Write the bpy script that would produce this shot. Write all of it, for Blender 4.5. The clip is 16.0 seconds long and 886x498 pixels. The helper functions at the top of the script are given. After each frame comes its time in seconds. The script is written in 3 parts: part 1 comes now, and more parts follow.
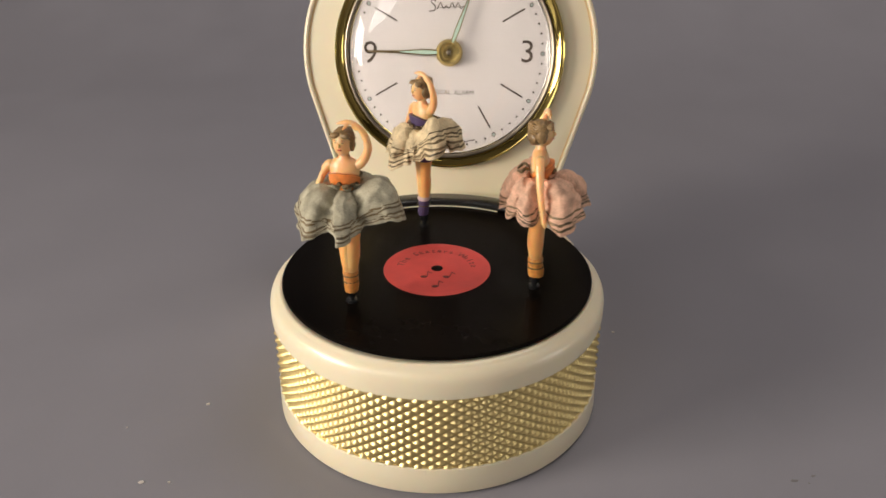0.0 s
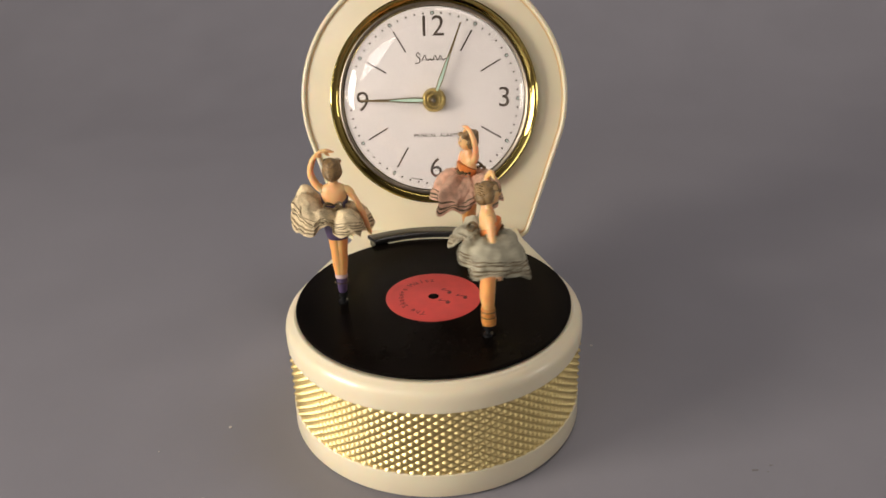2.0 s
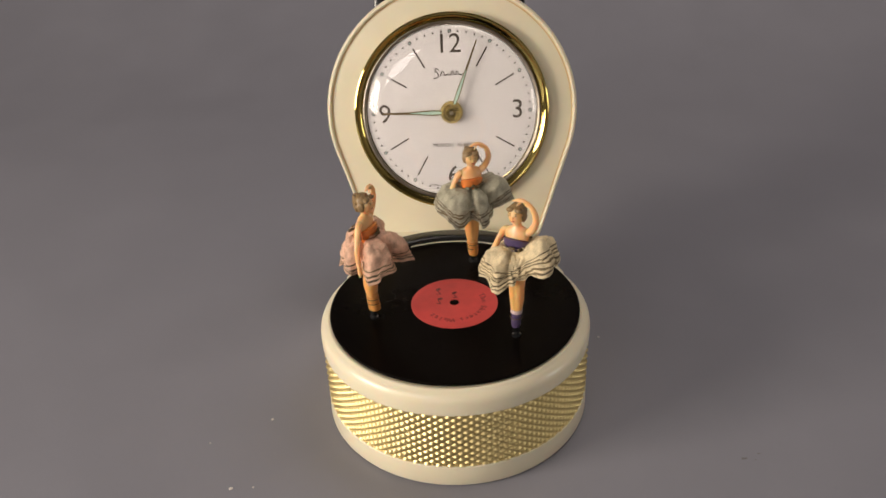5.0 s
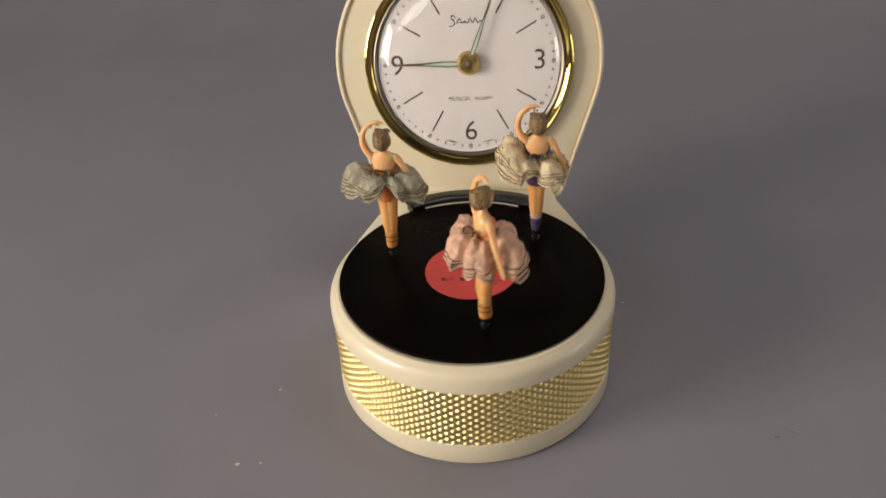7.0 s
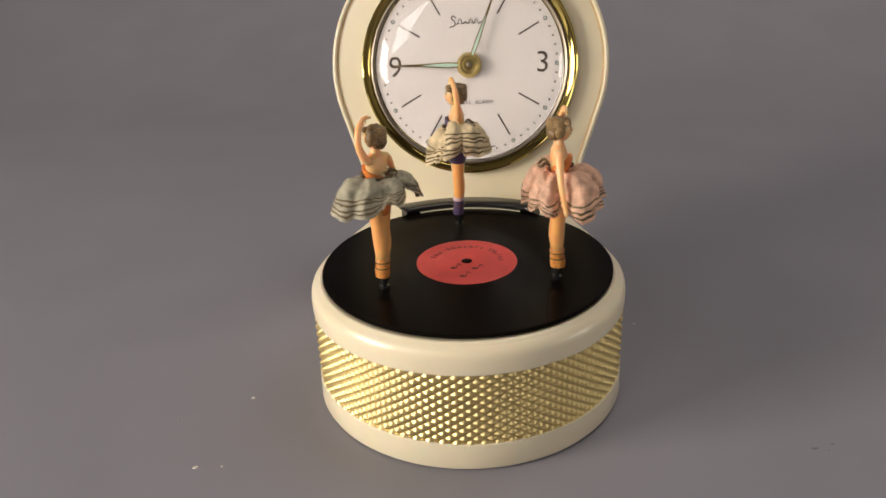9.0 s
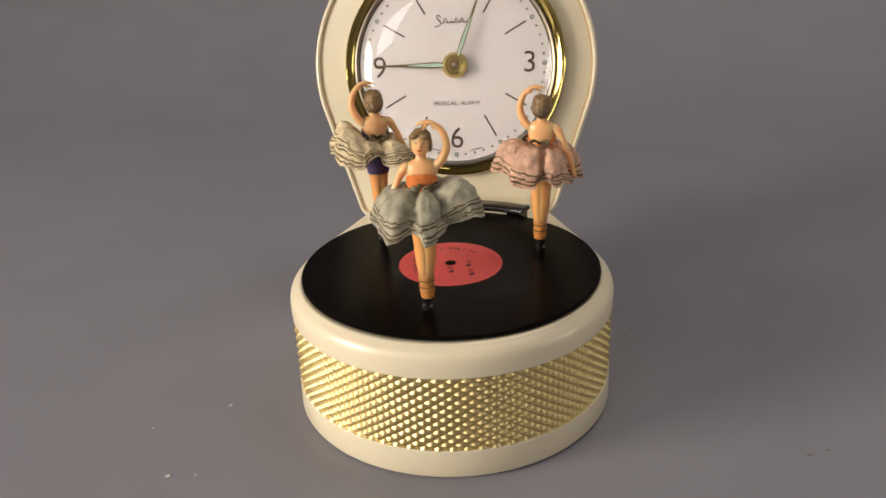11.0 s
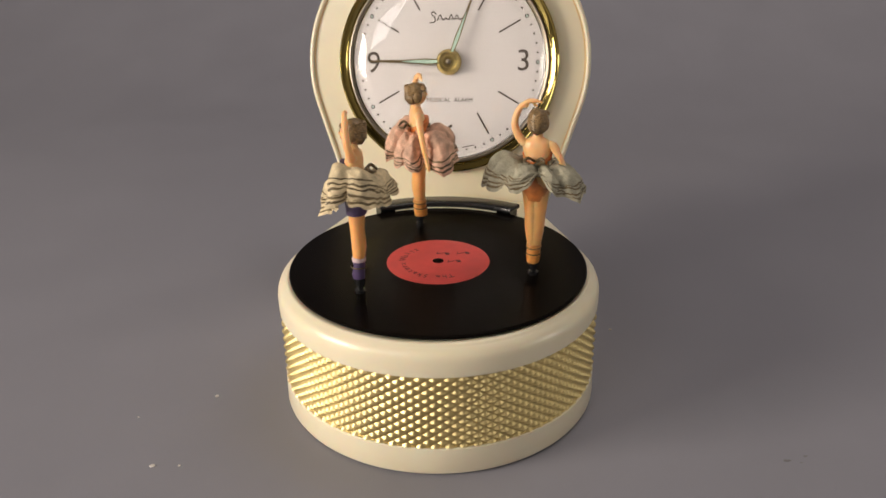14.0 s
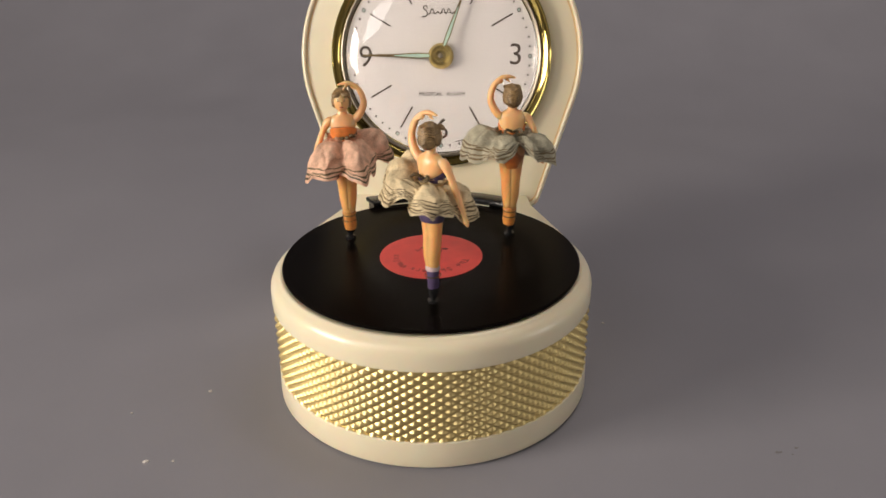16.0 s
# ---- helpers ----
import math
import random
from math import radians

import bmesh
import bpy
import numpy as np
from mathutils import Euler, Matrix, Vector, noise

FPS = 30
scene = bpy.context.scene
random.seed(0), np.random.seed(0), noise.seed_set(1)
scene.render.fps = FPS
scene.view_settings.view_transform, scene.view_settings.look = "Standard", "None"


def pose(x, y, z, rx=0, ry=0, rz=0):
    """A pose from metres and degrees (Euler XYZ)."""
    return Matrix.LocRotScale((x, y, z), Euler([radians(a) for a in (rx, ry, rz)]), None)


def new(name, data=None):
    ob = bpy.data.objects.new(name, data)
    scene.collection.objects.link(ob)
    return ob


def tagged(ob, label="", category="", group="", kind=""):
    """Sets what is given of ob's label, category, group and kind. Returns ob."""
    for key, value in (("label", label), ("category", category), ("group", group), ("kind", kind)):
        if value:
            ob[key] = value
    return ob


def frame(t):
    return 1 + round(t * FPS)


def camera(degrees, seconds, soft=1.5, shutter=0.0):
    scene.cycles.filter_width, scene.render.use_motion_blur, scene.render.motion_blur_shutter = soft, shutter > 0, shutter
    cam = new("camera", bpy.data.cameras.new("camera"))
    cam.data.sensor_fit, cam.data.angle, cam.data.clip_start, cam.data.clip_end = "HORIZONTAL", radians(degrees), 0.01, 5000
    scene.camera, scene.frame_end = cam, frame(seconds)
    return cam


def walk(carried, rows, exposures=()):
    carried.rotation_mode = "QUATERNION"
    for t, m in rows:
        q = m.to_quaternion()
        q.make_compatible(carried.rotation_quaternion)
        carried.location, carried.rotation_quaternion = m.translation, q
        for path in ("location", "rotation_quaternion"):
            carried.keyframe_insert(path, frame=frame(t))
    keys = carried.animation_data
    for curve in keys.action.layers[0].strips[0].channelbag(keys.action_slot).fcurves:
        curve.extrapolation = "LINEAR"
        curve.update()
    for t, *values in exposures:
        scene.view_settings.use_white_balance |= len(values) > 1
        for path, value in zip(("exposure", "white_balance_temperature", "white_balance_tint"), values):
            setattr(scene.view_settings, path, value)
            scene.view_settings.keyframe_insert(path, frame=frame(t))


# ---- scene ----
cam = camera(57.5, 16.0, soft=1.6, shutter=0.4)

# seconds, x, y, z, pitch, roll, heading
PATH = [
(0, 0.0163, -0.2322, 0.1759, -27.6452, -0.2498, 3.5260),
(0.5, 0.0159, -0.2394, 0.1783, -26.9655, -0.1476, 3.0507),
(1, 0.0131, -0.2446, 0.1829, -26.8449, -0.8847, 1.9808),
(1.5, 0.0084, -0.2500, 0.1903, -26.5015, -1.4976, 1.0845),
(2, 0.0102, -0.2588, 0.1962, -26.6481, -1.5431, 1.3784),
(2.5, 0.0082, -0.2717, 0.2061, -27.0482, -1.4670, 1.5144),
(3, 0.0070, -0.2776, 0.2137, -27.5433, -1.6693, 1.8924),
(5.5, 0.0072, -0.2639, 0.2417, -33.2500, -2.7218, 2.3284),
(6, 0.0061, -0.2556, 0.2486, -35.4589, -2.7441, 2.2976),
(6.5, 0.0087, -0.2536, 0.2471, -35.3391, -3.5993, 3.2724),
(7, 0.0068, -0.2476, 0.2318, -35.1616, -3.3544, 3.9445),
(7.5, 0.0048, -0.2519, 0.2105, -32.8123, -2.1945, 3.7603),
(8, 0.0102, -0.2611, 0.1982, -26.9507, -2.8647, 4.2390),
(8.5, 0.0101, -0.2583, 0.1765, -25.1839, -2.3542, 4.2660),
(11, 0.0153, -0.2496, 0.1612, -23.5782, -2.3376, 4.0571),
(11.5, 0.0148, -0.2493, 0.1589, -23.3488, -2.1644, 3.9747),
(12, 0.0139, -0.2474, 0.1614, -24.1007, -1.6319, 3.8538),
(12.5, 0.0151, -0.2484, 0.1630, -24.4402, -1.5523, 3.8361),
(13, 0.0175, -0.2495, 0.1644, -24.2887, -1.6626, 4.1153),
(13.5, 0.0175, -0.2493, 0.1664, -24.3939, -0.9090, 3.8408),
(14, 0.0183, -0.2494, 0.1654, -24.5407, -0.7685, 3.8031),
(14.5, 0.0182, -0.2499, 0.1660, -24.9647, -0.7674, 3.6516),
(15, 0.0176, -0.2478, 0.1660, -24.8674, -0.7771, 3.5005),
(15.5, 0.0183, -0.2490, 0.1646, -24.8615, -0.8536, 3.2496),
(16, 0.0181, -0.2495, 0.1657, -24.9959, -0.7272, 3.2090),
]
walk(cam, [(t, pose(x, y, z, 90 + p, 0, h) @ pose(0, 0, 0, 0, 0, r)) for t, x, y, z, p, r, h in PATH],
     exposures=[(0, 0.05), (3.5, 0.04), (5.3, -0.10), (7.0, -0.16), (8.2, 0.02), (11, 0), (16, 0)])

# ---- world and light ----
world = bpy.data.worlds.new("world")
scene.world = world
world.use_nodes = True
wn = world.node_tree
sky = wn.nodes.new("ShaderNodeTexSky")
sky.sky_type = "NISHITA"
sky.sun_disc = False
sky.sun_elevation, sky.sun_rotation = radians(35), radians(-60)
wn.links.new(sky.outputs[0], wn.nodes["Background"].inputs[0])
wn.nodes["Background"].inputs[1].default_value = 0.08


def area_lamp(name, m, sx, sy, watts, colour):
    d = bpy.data.lights.new(name, "AREA")
    d.shape, d.size, d.size_y, d.energy, d.color = "RECTANGLE", sx, sy, watts, colour
    ob = new(name, d)
    ob.matrix_world = m
    return ob


# low west window is the main light; south, overhead, east lamps are added fills
area_lamp("west_window_light", pose(-1.02, -0.50, 0.36, 0, -90, 0), 0.42, 0.5, 17.3, (1.0, 0.885, 0.745))
area_lamp("south_fill_light", pose(-0.74, -1.16, 0.90, 90, 0, 0), 0.64, 0.5, 4.2, (0.99, 0.93, 0.90))
area_lamp("overhead_fill_light", pose(0.42, 0.25, 1.34), 0.8, 0.6, 5.5, (1.0, 0.90, 0.82))
area_lamp("east_fill_light", pose(1.26, -0.28, 0.20, 0, 90, 0), 0.34, 0.32, 2.0, (1.0, 0.94, 0.84))

# ---- materials ----


def mat(name, colour, rough=0.5, metal=0.0, bump=0.0, scale=200.0, vary=0.08, spec=0.5, sub=0.0, stretch=(1, 1, 1), coat=0.0, fine=None, depth=0.0003):
    m = bpy.data.materials.new(name)
    m.use_nodes = True
    nt = m.node_tree
    b = nt.nodes["Principled BSDF"]
    b.inputs["Roughness"].default_value = rough
    b.inputs["Metallic"].default_value = metal
    b.inputs["Specular IOR Level"].default_value = spec
    b.inputs["Coat Weight"].default_value = coat
    b.inputs["Coat Roughness"].default_value = 0.15
    if sub:
        b.inputs["Subsurface Weight"].default_value = sub
        b.inputs["Subsurface Scale"].default_value = 0.0022
        b.inputs["Subsurface Radius"].default_value = (1.0, 0.5, 0.25)
    tc = nt.nodes.new("ShaderNodeTexCoord")
    mp = nt.nodes.new("ShaderNodeMapping")
    mp.inputs["Scale"].default_value = stretch
    nt.links.new(tc.outputs["Object"], mp.inputs[0])
    n1 = nt.nodes.new("ShaderNodeTexNoise")
    n1.inputs["Scale"].default_value = scale * 0.12
    n1.inputs["Detail"].default_value = 4
    n2 = nt.nodes.new("ShaderNodeTexNoise")
    n2.inputs["Scale"].default_value = fine or scale
    n2.inputs["Detail"].default_value = 3
    nt.links.new(mp.outputs[0], n1.inputs[0])
    nt.links.new(mp.outputs[0], n2.inputs[0])
    mix = nt.nodes.new("ShaderNodeMath")
    mix.operation = "MULTIPLY_ADD"
    nt.links.new(n1.outputs[0], mix.inputs[0])
    mix.inputs[1].default_value = 0.6
    half = nt.nodes.new("ShaderNodeMath")
    half.operation = "MULTIPLY"
    half.inputs[1].default_value = 0.4
    nt.links.new(n2.outputs[0], half.inputs[0])
    nt.links.new(half.outputs[0], mix.inputs[2])
    ramp = nt.nodes.new("ShaderNodeValToRGB")
    lo = [max(0, c * (1 - vary * 1.6)) for c in colour]
    hi = [min(1, c * (1 + vary * 1.6)) for c in colour]
    ramp.color_ramp.elements[0].position, ramp.color_ramp.elements[1].position = 0.3, 0.7
    ramp.color_ramp.elements[0].color, ramp.color_ramp.elements[1].color = (*lo, 1), (*hi, 1)
    nt.links.new(mix.outputs[0], ramp.inputs[0])
    nt.links.new(ramp.outputs[0], b.inputs["Base Color"])
    rr = nt.nodes.new("ShaderNodeMapRange")
    rr.inputs[3].default_value, rr.inputs[4].default_value = max(0.02, rough * 0.8), min(1, rough * 1.2)
    nt.links.new(n1.outputs[0], rr.inputs[0])
    nt.links.new(rr.outputs[0], b.inputs["Roughness"])
    if bump:
        bp = nt.nodes.new("ShaderNodeBump")
        bp.inputs["Strength"].default_value = bump
        bp.inputs["Distance"].default_value = depth
        nt.links.new(n2.outputs[0], bp.inputs["Height"])
        nt.links.new(bp.outputs[0], b.inputs["Normal"])
    return m


PAPER = mat("grey_paper", (0.238, 0.235, 0.271), 0.60, bump=0.15, scale=170, vary=0.04, fine=2500, spec=0.35)
CREAM = mat("cream_plastic", (0.80, 0.722, 0.54), 0.30, bump=0.02, scale=60, vary=0.03, sub=0.15, coat=0.12)
GOLD = mat("gold_metal", (0.72, 0.585, 0.285), 0.48, 1.0, bump=0.03, scale=300, vary=0.08)
BRASS = mat("polished_brass", (0.46, 0.36, 0.115), 0.08, 1.0, bump=0.02, scale=120, vary=0.12)
BRASS_OLD = mat("worn_brass", (0.58, 0.44, 0.15), 0.25, 1.0, bump=0.1, scale=500, vary=0.2)
# brass with the dim reflection on the hour and minute pointers coloured in
HAND_METAL = mat("darkened_brass", (0.24, 0.175, 0.085), 0.32, 1.0, bump=0.1, scale=500, vary=0.2)
STEEL = mat("dull_steel", (0.26, 0.225, 0.18), 0.42, 1.0, vary=0.15, scale=300)
BOOT = mat("amber_boot_paint", (0.70, 0.27, 0.07), 0.3, vary=0.35, scale=600, sub=0.3)
SEAM = mat("tan_seam", (0.78, 0.69, 0.51), 0.4)
DIAL = mat("white_dial", (0.66, 0.627, 0.618), 0.45, bump=0.01, scale=40, vary=0.02)
INK = mat("brown_black_ink", (0.06, 0.042, 0.03), 0.5, vary=0.2)
LUME = mat("pale_green_lume", (0.42, 0.58, 0.47), 0.6, vary=0.15, scale=900)
LUME_DOT = mat("lume_dot", (0.36, 0.45, 0.42), 0.6, vary=0.15, scale=900)
VINYL = mat("black_vinyl", (0.0045, 0.0033, 0.0027), 0.24, vary=0.15, scale=300, spec=0.03, bump=0.02)
BLACK = mat("black_plastic", (0.012, 0.012, 0.013), 0.22, vary=0.2, scale=200)
RED = mat("red_label_paper", (0.62, 0.062, 0.055), 0.55, vary=0.1, scale=200, bump=0.05)
LABEL_INK = mat("label_ink", (0.10, 0.012, 0.012), 0.6, vary=0.1)
SKIN = mat("flesh_plastic", (0.95, 0.525, 0.25), 0.34, vary=0.08, scale=250, sub=0.55)
SKIN_LEG = mat("flesh_plastic_leg", (0.95, 0.43, 0.15), 0.28, coat=0.3, vary=0.10, scale=250, sub=0.5)
HAIR = mat("brown_gold_hair", (0.21, 0.135, 0.06), 0.4, vary=0.6, scale=900, bump=0.6, fine=1400)
ORANGE = mat("orange_paint", (0.68, 0.21, 0.05), 0.3, vary=0.3, scale=500, sub=0.2)
PURPLE = mat("purple_paint", (0.085, 0.058, 0.135), 0.35, vary=0.3, scale=400)
PALE = mat("pale_cuff_paint", (0.60, 0.45, 0.46), 0.4, vary=0.1)
CLOTH = {
    "grey": mat("grey_green_cloth", (0.37, 0.345, 0.255), 0.62, bump=0.75, scale=2600, vary=0.30, fine=2800, depth=0.00035),
    "pink": mat("dusty_pink_cloth", (0.66, 0.40, 0.28), 0.62, bump=0.75, scale=2600, vary=0.30, fine=2800, depth=0.00035),
    "ivory": mat("ivory_cloth", (0.64, 0.52, 0.325), 0.62, bump=0.75, scale=2600, vary=0.30, fine=2800, depth=0.00035),
}
BRAID = mat("brown_gold_braid", (0.12, 0.082, 0.036), 0.55, vary=0.6, scale=1500, bump=0.5)
CREASE = mat("paper_crease", (0.236, 0.225, 0.252), 0.6, vary=0.05)
LIP_PAINT = mat("red_lip_paint", (0.55, 0.10, 0.06), 0.4)
EYE_PAINT = mat("brown_brow_paint", (0.34, 0.18, 0.09), 0.5)
GROOVE = mat("yellowed_plastic", (0.72, 0.52, 0.27), 0.4, vary=0.15, scale=300)
DUST = mat("pale_dust", (0.62, 0.58, 0.55), 0.8)
STAIN = mat("dark_stain", (0.165, 0.155, 0.16), 0.7, vary=0.2)
# unseen ceiling, its colour darkened so the bezel mirrors something dim
CEILING = mat("shadowy_ceiling", (0.10, 0.09, 0.08), 0.9, bump=0.1, scale=12, vary=0.06)
WALL = mat("room_wall", (0.36, 0.34, 0.32), 0.8, bump=0.1, scale=12, vary=0.04)
WOOD = mat("brown_table_wood", (0.22, 0.13, 0.07), 0.45, bump=0.2, scale=30, vary=0.3, stretch=(1, 8, 8))

GLASS = bpy.data.materials.new("clear_glass")
GLASS.use_nodes = True
_g = GLASS.node_tree.nodes["Principled BSDF"]
_g.inputs["Transmission Weight"].default_value = 1.0
_g.inputs["Roughness"].default_value = 0.015
_g.inputs["IOR"].default_value = 1.45

# ---- mesh helpers ----


def finish(name, bm, mats, parent=None, label="", smooth=True):
    bmesh.ops.recalc_face_normals(bm, faces=bm.faces[:])
    me = bpy.data.meshes.new(name)
    bm.to_mesh(me)
    bm.free()
    for m in mats if isinstance(mats, (list, tuple)) else [mats]:
        me.materials.append(m)
    if smooth:
        me.set_sharp_from_angle(angle=radians(42))
        for p in me.polygons:
            p.use_smooth = True
    ob = new(name, me)
    if parent is not None:
        ob.parent = parent
    if label:
        ob["label"] = label
    return ob


def part(name, bm, material, parent, label="", smooth=True):
    return finish(name, bm, material, parent, label, smooth)


def thing(name, label, category, group="", kind="", m=None):
    ob = new(name)
    ob.empty_display_size = 0.01
    if m is not None:
        ob.matrix_world = m
    return tagged(ob, label, category, group, kind)


def lathe(profile, n=128, bm=None, closed=True, mi=0):
    """Turns a profile of (radius, z) round the z axis."""
    bm = bm or bmesh.new()
    rings = []
    for r, z in profile:
        if r < 1e-7:
            rings.append([bm.verts.new((0, 0, z))])
        else:
            rings.append([bm.verts.new((r * math.cos(2 * math.pi * i / n), r * math.sin(2 * math.pi * i / n), z)) for i in range(n)])
    pairs = list(zip(rings, rings[1:])) + ([(rings[-1], rings[0])] if closed else [])
    for a, b in pairs:
        for i in range(n):
            j = (i + 1) % n
            vs = [a[i % len(a)], a[j % len(a)], b[j % len(b)], b[i % len(b)]]
            vs = [v for k, v in enumerate(vs) if v not in vs[:k]]
            if len(vs) > 2:
                bm.faces.new(vs).material_index = mi
    return bm


def prism(outline, z0, z1, bevel=0.0, steps=3, bm=None, mi=0):
    """A plate from an outline in x and y, between two heights, its upper and lower edges rounded."""
    bm = bm or bmesh.new()
    n = len(outline)
    pts = [Vector((x, y)) for x, y in outline]
    area = sum(a.x * b.y - b.x * a.y for a, b in zip(pts, pts[1:] + pts[:1]))
    if area < 0:
        pts.reverse()
    norm = []
    for i in range(n):
        d = (pts[(i + 1) % n] - pts[i - 1]).normalized()
        norm.append(Vector((-d.y, d.x)))
    levels = []
    if bevel:
        for k in range(steps + 1):
            a = math.pi / 2 * k / steps
            levels.append((bevel * (1 - math.sin(a)), z0 + bevel * (1 - math.cos(a))))
        levels += [(o, z0 + z1 - z) for o, z in reversed(levels)]
    else:
        levels = [(0, z0), (0, z1)]
    rings = [[bm.verts.new((*(p + q * o), z)) for p, q in zip(pts, norm)] for o, z in levels]
    for a, b in zip(rings, rings[1:]):
        for i in range(n):
            j = (i + 1) % n
            bm.faces.new((a[i], a[j], b[j], b[i])).material_index = mi
    bm.faces.new(list(reversed(rings[0]))).material_index = mi
    bm.faces.new(rings[-1]).material_index = mi
    return bm


def box(x0, x1, y0, y1, z0, z1, bevel=0.0, bm=None):
    return prism([(x0, y0), (x1, y0), (x1, y1), (x0, y1)], z0, z1, bevel, 2, bm)


def loft(bm, rings, n=14, mi=0, caps=True, lean=0.0):
    """rings: centre (x, y, z) and half-widths (rx, ry), lying flat."""
    made = []
    for (x, y, z), rx, ry in rings:
        made.append([bm.verts.new((x + rx * math.cos(2 * math.pi * i / n), y + ry * math.sin(2 * math.pi * i / n), z - lean * ry * math.sin(2 * math.pi * i / n))) for i in range(n)])
    for a, b in zip(made, made[1:]):
        for i in range(n):
            bm.faces.new((a[i], a[(i + 1) % n], b[(i + 1) % n], b[i])).material_index = mi
    if caps:
        bm.faces.new(list(reversed(made[0]))).material_index = mi
        bm.faces.new(made[-1]).material_index = mi


def tube(bm, pts, radii, n=8, mi=0):
    """A round limb along points, smoothed by a Catmull-Rom line."""
    P = [Vector(p) for p in pts]
    P = [2 * P[0] - P[1]] + P + [2 * P[-1] - P[-2]]
    line, rad = [], []
    for k in range(1, len(P) - 2):
        for s in range(5):
            t = s / 5
            a, b, c, d = P[k - 1], P[k], P[k + 1], P[k + 2]
            line.append(0.5 * ((2 * b) + (c - a) * t + (2 * a - 5 * b + 4 * c - d) * t * t + (3 * b - a - 3 * c + d) * t ** 3))
            rad.append(radii[k - 1] * (1 - t) + radii[k] * t)
    line.append(P[-2])
    rad.append(radii[-1])
    rings = []
    for k, (p, r) in enumerate(zip(line, rad)):
        d = (line[min(k + 1, len(line) - 1)] - line[max(k - 1, 0)]).normalized()
        u = d.cross(Vector((0.2, 1, 0.1))).normalized()
        v = d.cross(u)
        rings.append([bm.verts.new(p + r * (u * math.cos(2 * math.pi * i / n) + v * math.sin(2 * math.pi * i / n))) for i in range(n)])
    for a, b in zip(rings, rings[1:]):
        for i in range(n):
            bm.faces.new((a[i], a[(i + 1) % n], b[(i + 1) % n], b[i])).material_index = mi
    for ring, end in ((rings[0], -1), (rings[-1], 1)):
        bm.faces.new(ring).material_index = mi


def ball(bm, c, rx, ry, rz, mi=0, u=14, v=9, wobble=0.0):
    m = Matrix.Translation(c) @ Matrix.Diagonal((rx, ry, rz, 1))
    got = bmesh.ops.create_uvsphere(bm, u_segments=u, v_segments=v, radius=1, matrix=m)
    for w in got["verts"]:
        if wobble:
            w.co += (w.co - Vector(c)) * wobble * noise.noise(w.co * 900)
        for f in w.link_faces:
            f.material_index = mi


def words(name, text, size, material, m, parent, extrude=0.00004, align="CENTER", spacing=1.0):
    cu = bpy.data.curves.new(name, "FONT")
    cu.body, cu.size, cu.extrude, cu.align_x, cu.align_y, cu.space_character = text, size, extrude, align, "CENTER", spacing
    tmp = bpy.data.objects.new(name + "_curve", cu)
    scene.collection.objects.link(tmp)
    bpy.context.view_layer.update()
    me = bpy.data.meshes.new_from_object(tmp)
    bpy.data.objects.remove(tmp)
    me.materials.clear()
    me.materials.append(material)
    ob = new(name, me)
    ob.parent = parent
    ob.matrix_local = m
    return ob


# ---- the setting: paper sweep, with an unseen table and plain room added round it ----


def sweep():
    bm = bmesh.new()
    line = [(-0.70, 0.0), (-0.4, 0.0), (0.0, 0.0), (0.2, 0.0), (0.35, 0.0)]
    for k in range(1, 25):
        a = math.pi / 2 * k / 24
        line.append((0.35 + 0.60 * math.sin(a), 0.60 * (1 - math.cos(a))))
    line += [(0.95, 0.8), (0.95, 1.3)]
    cols = [-0.9 + 1.8 * i / 40 for i in range(41)]
    grid = [[bm.verts.new((x, y, z)) for x in cols] for y, z in line]
    for a, b in zip(grid, grid[1:]):
        for i in range(40):
            bm.faces.new((a[i], a[i + 1], b[i + 1], b[i]))
    ob = finish("backdrop", bm, PAPER)
    return tagged(ob, "grey seamless paper sweep, slightly scuffed, curving up behind the clock", "backdrop", kind="structure")


def wall_with_opening(lo, hi, along, a0, a1, b0, b1, z0, z1):
    """A wall from a0 to a1 along x or y, lo to hi thick, with an opening b0 to b1 and z0 to z1."""
    bm = bmesh.new()
    for p, q, u, v in ((a0, b0, -0.75, 1.5), (b1, a1, -0.75, 1.5), (b0, b1, -0.75, z0), (b0, b1, z1, 1.5)):
        box(p, q, lo, hi, u, v, bm=bm) if along == "x" else box(lo, hi, p, q, u, v, bm=bm)
    return bm


